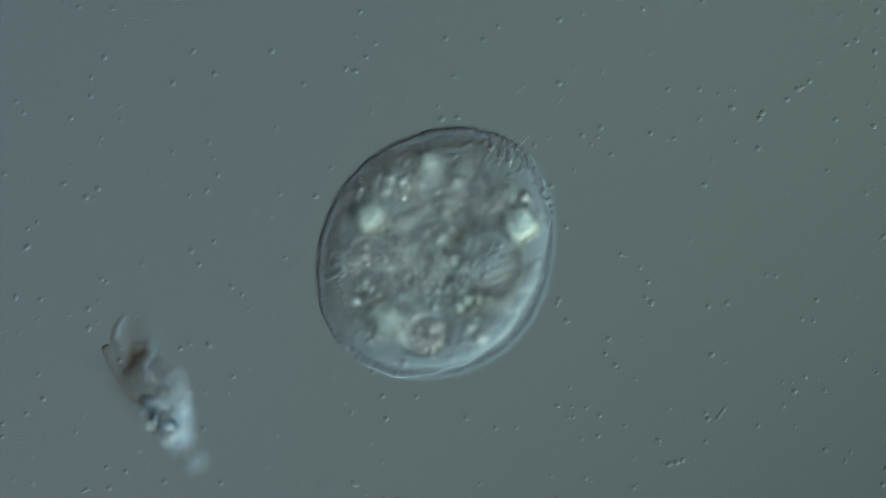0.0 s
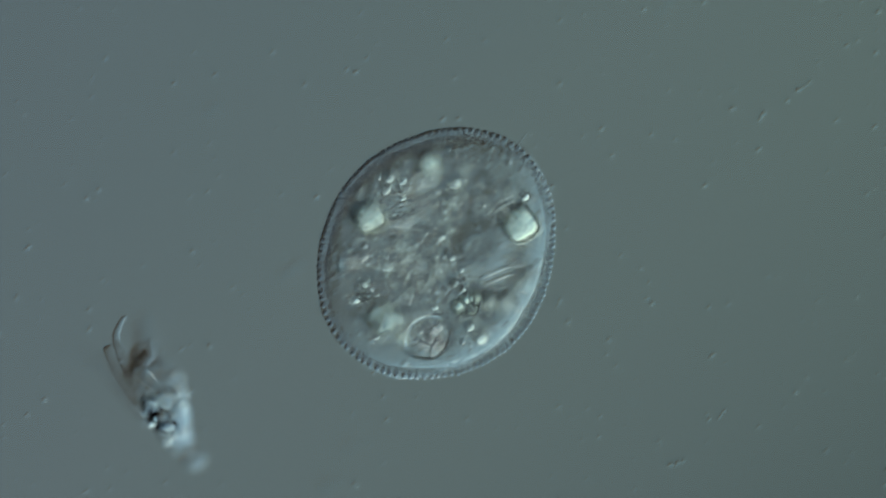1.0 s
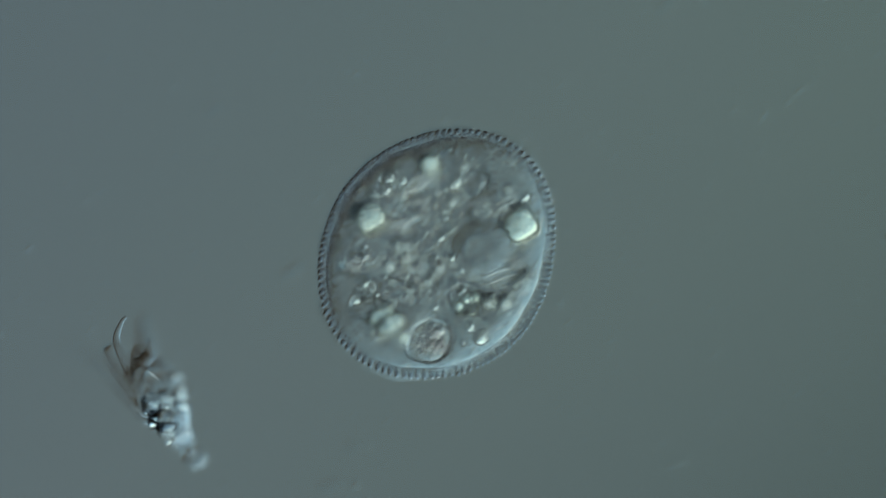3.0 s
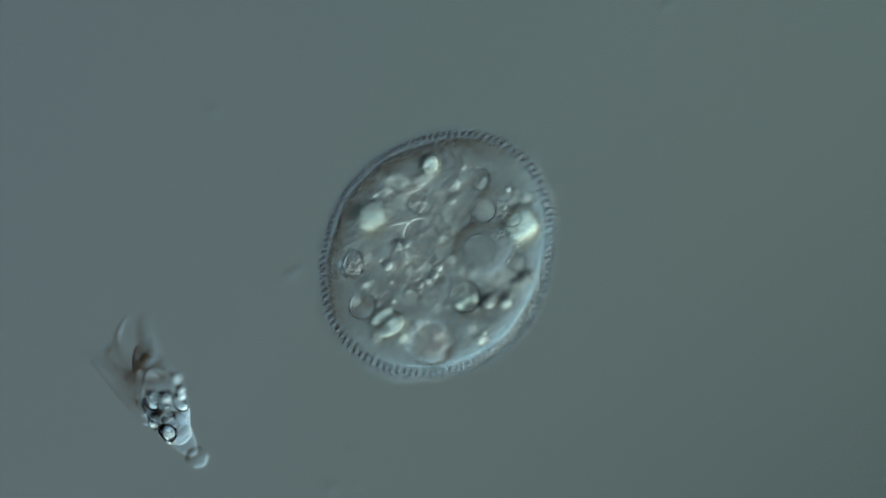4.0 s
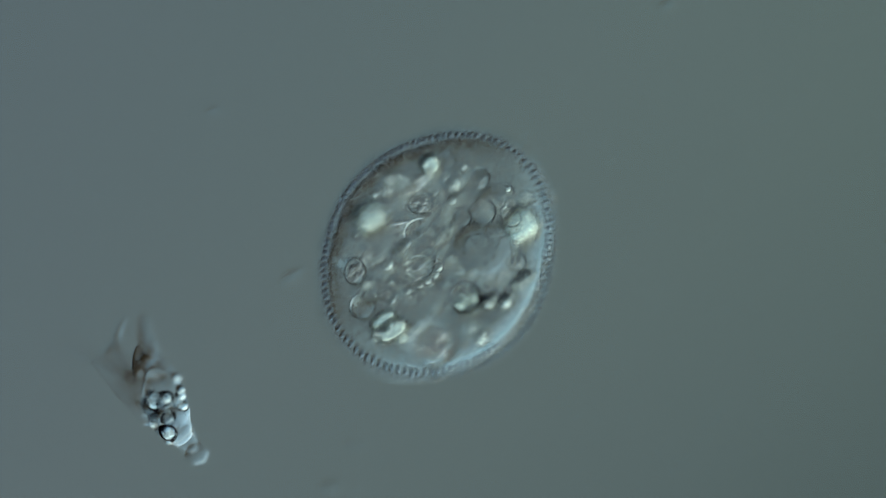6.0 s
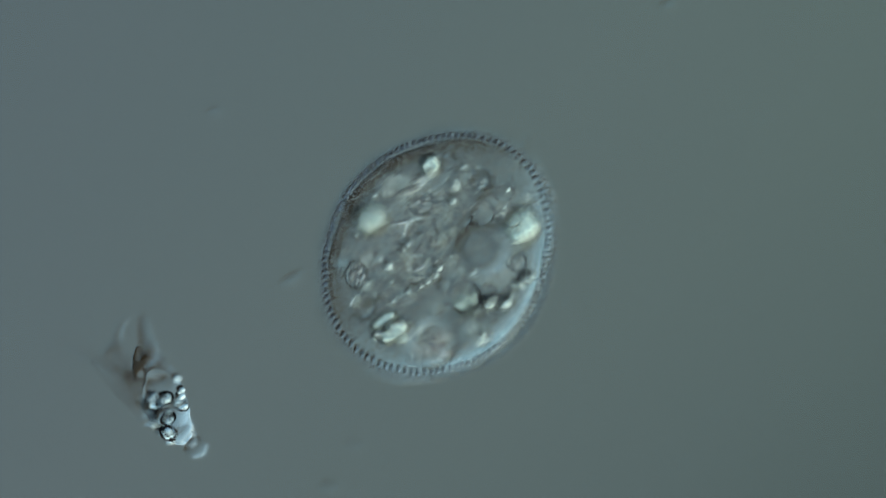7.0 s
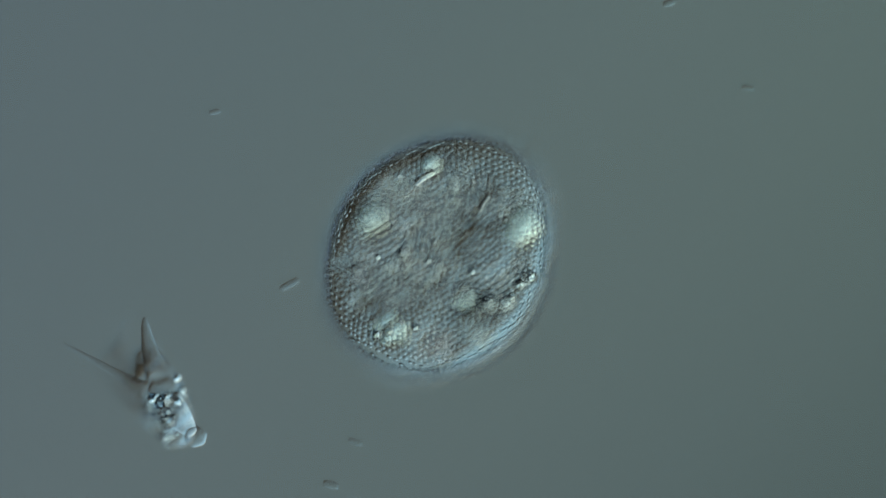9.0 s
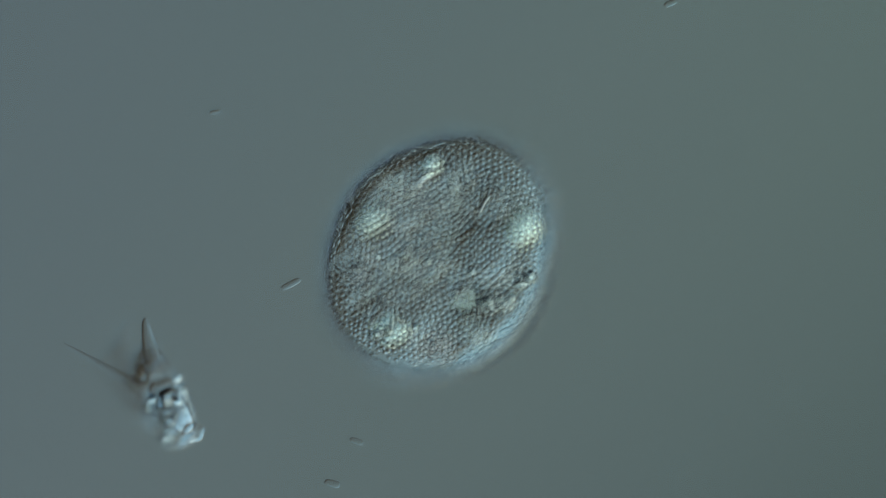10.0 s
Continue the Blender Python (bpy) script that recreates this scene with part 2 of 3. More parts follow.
# upper face: rows that bend and shift a little, as the cell lays them
for i in range(-26, 27):
    for j in range(-29, 30):
        x = (i + 0.5 * (j % 2)) * PITCH
        y = j * PITCH * 0.866
        wx, wy = 1.1 * noise.noise((x * 0.13, y * 0.13, 3.0)), 1.1 * noise.noise((x * 0.13, y * 0.13, 9.0))
        x, y = x + wx + 0.5 * math.sin(y * 0.3) + rnd.gauss(0, 0.12), y + wy + rnd.gauss(0, 0.12)
        a, r = math.atan2(y, x) + 0.5, math.hypot(x, y)
        share = r / outline(a)
        if share < 0.93:
            z = float(np.interp(share, (0, 0.5, 0.735, 0.855, 0.908, 0.932), (15, 14.9, 14.6, 14, 13, 12)))
            coat.append((Vector((r * math.cos(a), r * math.sin(a), rise(z))), coat_normal(a, z)))
# flanks: rings one below another
FLANK = []
for row in range(8):
    z = 11.4 - row * 1.12
    count = 116
    for k in range(count):
        a = 2 * math.pi * k / count + 0.004 * math.sin(k * 1.7) + rnd.gauss(0, 0.0015)
        r = outline(a) * coat_profile(z) + rnd.gauss(0, 0.06)
        FLANK.append((Vector((r * math.cos(a), r * math.sin(a), rise(z) + rnd.gauss(0, 0.12))), coat_normal(a, z)))

def shade_gaps(me):
    """The gap shade painted round the foot of each scale: the last faces of every run of one scale."""
    me.materials.append(GAP_SHADE)
    run = SCALE_SIDES * 5
    for i, face in enumerate(me.polygons):
        if i % run >= SCALE_SIDES * 4:
            face.material_index = 1


unit_scale = mesh_of("scale", *scale_mesh(), SCALE)
shade_gaps(unit_scale)


coat.sort(key=lambda c: math.hypot(c[0].x, c[0].y))
for group, mat, (v0, f0) in ((coat[300:], SCALE, scale_mesh()), (FLANK, FLANK_SCALE, ball(8, 5))):
    big = 0.42 if group is FLANK else 1.0
    rest_v, rest_f = [], []
    for p, n in group:
        q, base = n.to_track_quat("Z", "Y"), len(rest_v)
        rest_v += [tuple(p + q @ (Vector(v) * big)) for v in v0]
        rest_f += [tuple(base + i for i in f) for f in f0]
    coat_mesh = mesh_of("scale_coat", rest_v, rest_f, mat)
    if mat is SCALE:
        shade_gaps(coat_mesh)
    tagged(part("scale_coat", coat_mesh, amoeba, "coat of tiny clear round scales"), kind="stuff")
SCALES = coat[:300]

# ---- organelles ----
def drop(px, py, z, r, name="oil_droplet", key="drop", flat=1.0, long=1.0, turn=0):
    d = part(name, BALL[key], amoeba, "", inside(px, py, z), (0, 0, turn), (r * 0.1 * long, r * 0.1, r * 0.1 * flat))
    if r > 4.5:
        part("shade_ring", THICK_HOOP, d, "dark ring put in for the refraction shade at an edge")
    return d


def vacuole(px, py, z, r, flat=0.7):
    shape = int(px) % 3
    v = part("vacuole", BUBBLES[shape][0], amoeba, "pale water-filled vacuole", inside(px, py, z), (0, 0, 0), (r * 0.1, r * 0.1, r * 0.1 * flat))
    part("core", BUBBLES[shape][1], v, "clear fluid", (0, 0, 0), (0, 0, 0), (0.88, 0.88, 0.88))
    if r < 29:
        part("shade_ring", FINE_HOOP, v, "dark ring put in for the refraction shade at an edge")
    return v


def food_vacuole(px, py, z, rx, ry, turn=0, lumps=5, seed=0):
    """An uneven bubble with digested lumps inside."""
    skin = mesh_of("food_vacuole", *ball(28, 18, 0.045, seed), VACUOLE)
    v = part("food_vacuole", skin, amoeba, "uneven food vacuole with lumps inside", inside(px, py, z), (0, 0, turn), (rx * 0.1, ry * 0.1, min(rx, ry) * 0.07))
    core = mesh_of("vacuole_core", *ball(28, 18, 0.045, seed), VACUOLE_CORE)
    part("core", core, v, "clear fluid", (0, 0, 0), (0, 0, 0), (0.86, 0.86, 0.86))
    shade_ring = mesh_of("shade_ring", *hoop(0.07 if rx < 26 else 0.025, 36, 6, seed), RIM if rx < 26 else EDGE_SHADE)
    part("shade_ring", shade_ring, v, "dark ring put in for the refraction shade at an edge", (0, 0, 0), (0, 0, 0), (1.01, 1.01, 1.0))
    r2 = random.Random(seed)
    for i in range(lumps):
        a, d = i * 2.4 + r2.uniform(-0.5, 0.5), 0.62 * math.sqrt((i + 0.5) / lumps)
        s = r2.uniform(0.13, 0.3)
        part("lump", BALL["food"], v, "", (d * math.cos(a), d * math.sin(a), r2.uniform(-0.3, 0.3)), (0, 0, r2.uniform(0, 180)), (s * r2.uniform(1, 1.6), s, s))
    return v


def crystal(px, py, z, rx, ry, turn, seed=0, wedge=0.5, square=5.0, tall=0.8, crest=0.6, mat=None):
    """A rounded block, thicker towards one corner, so that its upper face slopes."""
    c, s_ = math.cos(radians(turn)), math.sin(radians(turn))

    def ring(rho, side):
        def at(a):
            k = (abs(math.cos(a)) ** square + abs(math.sin(a)) ** square) ** (-1 / square) * rho
            u, v = k * math.cos(a) * rx * 0.1, k * math.sin(a) * ry * 0.1
            x, y = c * u - s_ * v, s_ * u + c * v
            edge = min(1.0, (1 - rho) / 0.3)
            h = (1 - (1 - edge) ** 2) ** 0.5 * min(rx, ry) * 0.1 * tall
            ul = (y - x) * 0.707 / (max(rx, ry) * 0.1)
            lean = 1 + wedge * ul if ul < crest else 1 + wedge * crest - 1.6 * wedge * (ul - crest)
            return (x, y, h * lean if side > 0 else -h * 0.5)
        return at
    rows = [ring(r, -1) for r in (0.15, 0.45, 0.7, 0.8, 0.9, 0.97)] + [ring(1.0, 1)] + [ring(r, 1) for r in (0.98, 0.93, 0.85, 0.77, 0.69, 0.45, 0.15)]
    gem = part("crystal", mesh_of("crystal", *lathe(rows, 32), mat or CRYSTAL), amoeba, "bright glassy crystal", inside(px, py, z))
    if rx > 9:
        # the crystal's dark refraction edge, laid round it as a ring
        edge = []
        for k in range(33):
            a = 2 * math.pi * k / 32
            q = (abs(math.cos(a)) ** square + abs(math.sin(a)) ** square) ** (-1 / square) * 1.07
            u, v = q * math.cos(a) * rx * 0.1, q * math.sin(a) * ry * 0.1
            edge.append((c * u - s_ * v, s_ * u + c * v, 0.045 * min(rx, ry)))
        part("shade_ring", mesh_of("shade_ring", *tube(edge, [0.3 if rx > 18 else 0.2] * 33, 6, 1), RIM), gem, "dark ring put in for the refraction shade at an edge")
    if rx > 12:  # the film of its own vacuole
        skin = [(-0.9, 0.5), (-0.55, 0.9), (0, 1.0), (0.6, 0.9), (1.1, 0.45)]
        for name, mat, wide in (("film", FILM, 1.22), ("film_core", FILM_CORE, 1.14)):
            def loop(h, f, wide=wide):
                def at(a):
                    k = (abs(math.cos(a)) ** square + abs(math.sin(a)) ** square) ** (-1 / square) * wide * f
                    u, v = k * math.cos(a) * rx * 0.1, k * math.sin(a) * ry * 0.1
                    return (c * u - s_ * v, s_ * u + c * v, h * wide * min(rx, ry) * 0.1)
                return at
            part(name, mesh_of(name, *lathe([loop(*row) for row in skin], 32), mat), gem, "clear film round the crystal")
    return gem


def rod(points, r, name="rod"):
    return part(name, mesh_of(name, *tube([inside(*p) for p in points], [r * 0.1] * len(points), 8, 4), {"filopodium": BACTERIUM, "strand": CLUMP}.get(name, GRAIN)), amoeba)


nucleus = part("nucleus", ROUND["nucleus"], amoeba, "large smooth pale nucleus", inside(850, 438, 6.6), (0, 0, 0), (5.0, 4.8, 3.9))
ball_core = part("nucleolus", ROUND["film"], nucleus, "round dense nucleolus", (-0.04, -0.06, 0.36), (0, 0, 0), (0.56, 0.56, 0.4))
part("shade_ring", FINE_HOOP, ball_core, "dark ring put in for the refraction shade at an edge")
part("core", ROUND["film_core"], ball_core, "", (0, 0, 0), (0, 0, 0), (0.9, 0.9, 0.9))

crystal(654, 383, 3.7, 24, 24, 28, 1, 0.55, 3.8, 0.7, 0.72, mat=LOW_CRYSTAL)
crystal(915, 395, 3.8, 25, 29, 35, 2, 0.55, 3.8, 0.7, 0.72, mat=LOW_CRYSTAL)
top_gem = crystal(760, 292, 7.6, 16, 16, 20, 3, 0.5, 2.4)
block = crystal(692, 579, 7.6, 26, 16, 33, 4, 0.6, 2.6, 0.8, 0.7)
flake = crystal(675, 561, 7.8, 23, 10, 33, 9, 0.6, 2.6, 1.0, 0.6)
# dark optical rings of the crystal, painted as concentric hoops
for share, up in ((1.0, 0.3), (0.72, 0.9), (0.45, 1.2)):
    part("shade_ring", RIM_HOOP, top_gem, "dark ring put in for the refraction shade at an edge", (-0.33 * (1 - share), 0.33 * (1 - share), up), (0, 0, -25), (1.65 * share, 1.65 * share, 1.6))
crystal(661, 582, 8.0, 7, 6, 10, 5)
crystal(712, 597, 7.8, 8, 8, 10, 6)
crystal(813, 543, 1.1, 12, 11, 40, 7, 0.6, 3)
crystal(831, 527, 1.2, 12, 11, 40, 8, 0.6, 3)

# upper storey
pale_bubble = vacuole(856, 374, 8.4, 23)
for v in ((823, 526, 8.3, 28), (642, 541, 7.4, 23), (817, 385, 7.7, 18), (800, 327, 8.5, 17), (790, 286, 8.4, 16), (891, 341, 8.4, 17), (743, 414, 7.4, 30), (905, 387, 8.3, 16)):
    vacuole(*v)
for i, v in enumerate(((745, 360, 8.4, 22, 19, 0, 4), (913, 464, 8.6, 16, 16, 0, 5), (683, 522, 8.0, 14, 12, 0, 5), (735, 478, 8.2, 33, 26, 20, 3), (868, 556, 8.2, 10, 11, 0, 3), (848, 318, 7.4, 18, 20, 0, 3))):
    food_vacuole(*v, seed=i + 20)
ringed = food_vacuole(628, 472, 8.3, 17, 25, 0, 6, 51)
pearl = drop(706, 440, 8.8, 11)
for d in ((719, 432, 8.8, 9), (800, 355, 8.2, 8), (898, 335, 8.8, 6), (802, 328, 9.0, 4), (865, 533, 8.2, 13), (893, 533, 8.3, 13), (927, 490, 8.5, 12), (910, 500, 8.3, 8), (686, 470, 7.8, 10),
          (855, 588, 8.3, 6), (798, 405, 8.2, 5), (820, 296, 8.2, 6), (768, 462, 8.3, 7), (776, 474, 8.3, 8), (770, 487, 8.2, 7), (757, 497, 8.2, 7), (744, 505, 8.2, 6), (722, 515, 8.2, 6), (695, 532, 8.1, 6)):
    drop(*d)
rod([(705, 345, 8.5), (722, 340, 8.5), (742, 332, 8.5)], 4.5)
rod([(718, 335, 8.7), (734, 330, 8.7), (750, 324, 8.7)], 3.5)
rod([(690, 398, 8.2), (706, 394, 8.2), (724, 391, 8.2)], 4)
rod([(772, 455, 8.3), (766, 482, 8.3), (740, 504, 8.2)], 4)
# lower storey
large_meal = food_vacuole(760, 598, 4.6, 44, 36, 35, 12, 25)
for i, v in enumerate(((648, 508, 4.2, 20, 22, 0, 1), (694, 453, 4.2, 15, 13, 0, 1), (722, 528, 4.3, 16, 16, 0, 4), (860, 547, 4.7, 13, 17, 0, 3), (893, 522, 4.6, 16, 16, 0, 1), (858, 510, 4.5, 12, 12, 0, 1), (762, 498, 4.3, 13, 10, 0, 1))):
    food_vacuole(*v, seed=i + 70)
vacuole(843, 326, 4.3, 21)
for d in ((804, 323, 4.4, 13), (798, 352, 4.2, 8), (612, 470, 4.0, 10), (648, 500, 4.4, 10), (712, 322, 4.2, 9), (684, 338, 4.1, 9), (712, 337, 4.2, 8), (690, 316, 5.2, 10), (632, 530, 4.1, 8), (650, 526, 4.1, 9), (668, 594, 4.1, 6),
          (716, 458, 4.2, 11), (826, 529, 4.2, 12), (812, 541, 4.2, 12), (834, 546, 4.3, 11), (840, 527, 4.3, 10), (805, 502, 4.2, 8), (816, 515, 4.2, 9), (798, 496, 4.2, 6), (830, 577, 4.4, 9), (848, 594, 5.2, 12),
          (925, 350, 4.3, 8), (735, 495, 4.1, 6), (720, 487, 4.1, 6), (745, 498, 4.1, 5), (735, 432, 4.1, 6), (795, 405, 4.1, 9), (780, 420, 4.1, 8), (800, 455, 4.2, 8), (690, 475, 4.1, 7), (770, 455, 4.1, 6), (668, 520, 4.1, 6), (785, 375, 4.2, 8)):
    drop(*d)
rod([(624, 469, 4.1), (636, 461, 4.1), (648, 452, 4.1)], 7)
rod([(705, 363, 4.1), (720, 359, 4.1), (736, 355, 4.1)], 4)
rod([(745, 368, 4.1), (756, 367, 4.1), (766, 365, 4.1)], 4)
rod([(855, 491, 4.3), (888, 475, 4.3), (922, 468, 4.3)], 4)
rod([(862, 502, 4.3), (895, 487, 4.3), (925, 480, 4.3)], 3.5)
# under the upper coat, and close to the glass
for d in ((668, 455, 12.6, 5), (712, 448, 11.8, 6), (757, 461, 12.6, 6), (835, 481, 12.5, 6), (735, 580, 12.7, 6), (940, 490, 11.6, 9), (920, 503, 11.8, 9), (905, 525, 11.8, 7), (866, 532, 11.9, 6), (686, 585, 11.9, 8), (665, 592, 12, 8), (735, 482, 3.0, 4), (747, 500, 3.0, 5), (612, 470, 1.8, 7), (645, 495, 1.8, 6)):
    drop(*d)
rnd = random.Random(31)
for low, high, count, sizes in ((0.6, 1.4, 64, (2.5, 3, 4, 5, 6.5)), (3.6, 4.7, 44, (3, 4, 5, 6)), (7.5, 9.0, 14, (3, 4, 5)), (11.4, 12.9, 16, (2.5, 3, 4, 5))):
    made = 0
    while made < count:
        px, py = rnd.gauss(755, 75), rnd.gauss(430, 85)
        if math.hypot(px - 848, py - 438) < 50 or math.hypot((px - 775) / 165, (py - 440) / 175) > 1 or math.hypot(px - 760, py - 598) < 48:
            continue
        drop(px, py, rnd.uniform(low, high), rnd.choice(sizes), "granule", rnd.choice(("drop", "food", "grain")), 1.0, rnd.uniform(1, 1.5), rnd.uniform(0, 180))
        made += 1
rod([(738, 322, 12.2), (750, 312, 12.3), (764, 306, 12.4)], 7)
rod([(668, 398, 3.0), (720, 402, 3.0), (775, 412, 3.2)], 3)
rod([(862, 378, 4.2), (880, 358, 4.2), (905, 346, 4.2)], 3)
rod([(868, 384, 4.4), (886, 366, 4.4), (908, 356, 4.4)], 3)
rod([(850, 372, 14.3), (855, 360, 14.3), (862, 350, 14.3)], 4)

# streaks over the two deep crystals
rnd = random.Random(17)
for mx, my in ((655, 380), (915, 392)):
    for k in range(11):
        px, py, z, half = mx + rnd.gauss(0, 16), my + (k - 5) * 6 + rnd.gauss(0, 2), rnd.uniform(5.6, 8.4), rnd.uniform(9, 20)
        lift = rnd.uniform(-3, 7)
        rod([(px - half, py + lift, z), (px, py + rnd.uniform(-2, 2), z), (px + half, py - lift, z)], rnd.uniform(2.5, 4.5), "strand")

# fine grains through the cytoplasm
rnd = random.Random(11)
gv, gf = [], []
v1, f1 = ball(8, 5)
while len(gv) < 300 * len(v1):
    a, z = rnd.uniform(0, 6.283), rnd.choice((rnd.uniform(0.4, 1.2), rnd.uniform(3.6, 4.6), rnd.uniform(7.8, 8.8)))
    r = math.sqrt(rnd.random()) * (outline(a) * coat_profile(z) - 3.0 - z * 0.25)
    x, y = r * math.cos(a), r * math.sin(a)
    if math.hypot(x - 7, y - 1) < 5.6 and 2.5 < z < 10:
        continue
    if math.hypot(x + 4, y + 17) < 9 and rnd.random() < 0.75:
        continue
    s = rnd.choice((0.2, 0.25, 0.3, 0.35, 0.4, 0.5))
    base = len(gv)
    q = Euler((rnd.uniform(0, 3), rnd.uniform(0, 3), rnd.uniform(0, 3)))
    st = rnd.uniform(1, 1.4)
    for v in v1:
        w = Vector((v[0] * s * st, v[1] * s, v[2] * s))
        w.rotate(q)
        gv.append((x + w.x, y + w.y, rise(z) + w.z))
    gf += [tuple(base + i for i in f) for f in f1]
tagged(part("cytoplasm_grains", mesh_of("cytoplasm_grains", gv, gf, CLUMP), amoeba, "scattered fine grains in the cytoplasm"), kind="stuff")

# soft clumps that mottle the cytoplasm
rnd = random.Random(12)
CLUMP_BALL = ball(12, 7, 0.05, 3)


def clump_spots(low, high, count):
    """Spread spots in the cytoplasm, sparser in the clear lower third and round the nucleus."""
    for _ in range(count):
        a, z = rnd.uniform(0, 6.283), rnd.uniform(low, high)
        r = math.sqrt(rnd.random()) * (outline(a) - 2.6 - 0.2 * z)
        x, y = r * math.cos(a), r * math.sin(a)
        if y < -9 and rnd.random() < 0.75 or math.hypot(x - 7, y - 1) < 6 and z > 2:
            continue
        yield x, y, z, rnd.uniform(0.45, 1.15), rnd.uniform(0.4, 0.8)


def clumps(name, spots, mat, label, flat=0.5):
    verts, faces = [], []
    v2, f2 = CLUMP_BALL
    for x, y, z, sx, sy in spots:
        base, turn = len(verts), rnd.uniform(0, 3.14)
        for v in v2:
            u, w = v[0] * sx, v[1] * sy
            verts.append((x + u * math.cos(turn) - w * math.sin(turn), y + u * math.sin(turn) + w * math.cos(turn), rise(z) + 0.25 + v[2] * flat * sy))
        faces += [tuple(base + i for i in f) for f in f2]
    tagged(part(name, mesh_of(name, verts, faces, mat), amoeba, label), kind="stuff")


clumps("plasm_clumps", [*clump_spots(3.0, 5.0, 24), *clump_spots(7.0, 9.0, 24)], CLUMP, "soft clear clumps mottling the cytoplasm")
clumps("bed_clumps", clump_spots(0.35, 1.0, 420), BED, "uneven clumps on the underside of the cell", 0.42)
# the rough underside of the large food vacuole, and the frayed edge opposite it
meal_x, meal_y, _ = inside(762, 604, 0.6)
clumps("vacuole_crumbs", [(meal_x + rnd.gauss(0, 1.5), meal_y + rnd.gauss(0, 0.8), rnd.uniform(0.5, 1.0), rnd.uniform(0.3, 0.7), rnd.uniform(0.25, 0.45)) for _ in range(34)], FOOD, "crumbs under the food vacuole", 0.8)
fray = []
for _ in range(90):
    a = rnd.uniform(0.42, 1.5)
    r = outline(a) - abs(rnd.gauss(0, 1.3)) - 0.2
    fray.append((r * math.cos(a), r * math.sin(a), rnd.uniform(0.3, 1.6), rnd.uniform(0.25, 0.6), rnd.uniform(0.2, 0.35)))
clumps("frayed_edge", fray, BED, "frayed edge of the cell close to the glass", 0.8)

# hair-fine feelers at the margin
for (p, q) in (((905, 272, 1.0), (940, 236, 1.5)), ((912, 262, 3.0), (932, 236, 3.6)), ((898, 262, 0.8), (916, 246, 1.0)), ((925, 300, 1.2), (946, 284, 1.4))):
    rod([p, tuple((u + w) / 2 for u, w in zip(p, q)), q], 1.4, "filopodium")

# ---- the small amoeba beside it ----
SX, SY = P(290, 720)
small = new("small_amoeba")
small.location = (SX * MM, SY * MM, 0)
tagged(small, "small translucent amoeba with pointed pseudopods and bright grains", "amoeba")


def near(px, py, z):
    x, y = P(px, py)
    return (x - SX, y - SY, rise(z))


def merged(name, pieces, mat, parent, label, voxel):
    """Several tubes grown together into one skin."""
    verts, faces = [], []
    for v, f in pieces:
        base = len(verts)
        verts += v
        faces += [tuple(base + i for i in q) for q in f]
    ob = part(name, mesh_of(name, verts, faces, mat), parent, label)
    grow = ob.modifiers.new("grow_together", "REMESH")
    grow.mode, grow.voxel_size, grow.use_smooth_shade = "VOXEL", voxel * MM, True
    ease = ob.modifiers.new("ease", "SMOOTH")
    ease.iterations, ease.factor = 22, 0.6
    return ob


def limb(pts, radii, seg=18):
    return tube([near(*p) for p in pts], radii, seg, 6)


merged("cell_body", [limb([(240, 658, 4.8), (262, 690, 6.2), (292, 732, 7.6), (310, 756, 8.5), (318, 767, 8.9)], [2.1, 2.7, 3.6, 3.1, 2.2], 28),
                     limb([(240, 655, 4.8), (262, 632, 4.8), (265, 603, 4.9)], [1.7, 1.1, 0.5]),
                     limb([(232, 650, 4.8), (206, 604, 4.6), (214, 572, 5.0), (222, 562, 5.0)], [1.7, 0.75, 0.48, 0.4]),
                     limb([(296, 726, 8.0), (278, 690, 7.9), (259, 656, 7.9), (249, 634, 8.0), (245, 618, 8.0)], [4.0, 3.8, 2.8, 1.7, 0.8], 24),
                     limb([(262, 715, 5.0), (238, 690, 3.2), (210, 652, 1.6), (190, 618, 0.9)], [2.4, 2.0, 1.5, 1.05]),
                     limb([(295, 700, 9.5), (282, 664, 11), (268, 630, 12.6), (260, 596, 13.5), (256, 566, 14.3)], [3.4, 2.7, 1.7, 1.1, 0.5]),
                     limb([(300, 735, 8.5), (294, 712, 11.2), (288, 692, 12.2)], [3.8, 3.6, 2.8], 24),
                     limb([(262, 735, 7.4), (240, 722, 7.6), (200, 682, 7.8), (163, 640, 8.0)], [2.0, 1.2, 0.65, 0.35]),
                     limb([(285, 700, 9.5), (258, 690, 10.8), (222, 670, 12.8), (165, 638, 14.0), (114, 609, 14.9)], [2.6, 1.6, 0.95, 0.6, 0.28])],
       HYALINE, small, "clear spindle-shaped cell body with blunt lobes", 0.16)
for d in ((268, 714, 4.7, 16), (284, 733, 4.9, 14), (275, 742, 5.2, 10), (295, 752, 5.0, 12), (300, 775, 6.2, 9), (298, 765, 8.2, 14), (275, 712, 8.0, 11), (318, 718, 8.0, 10), (316, 700, 9.0, 8), (292, 705, 10.0, 12), (318, 690, 10.2, 8),
          (298, 740, 10, 11), (270, 703, 11.6, 9), (285, 710, 12.2, 10), (300, 742, 11.6, 7), (312, 668, 11.4, 7), (315, 710, 12.0, 7)):
    lump = LUMPS[(d[0] + d[1]) % 5]
    g = part("granule", lump, small, "", near(*d[:3]), (d[0] * 7 % 40, 0, d[1] * 11 % 180), (d[3] * 0.108, d[3] * 0.088, d[3] * 0.09))
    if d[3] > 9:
        part("shade_ring", THICK_HOOP, g, "dark ring put in for the refraction shade at an edge")
rnd = random.Random(8)
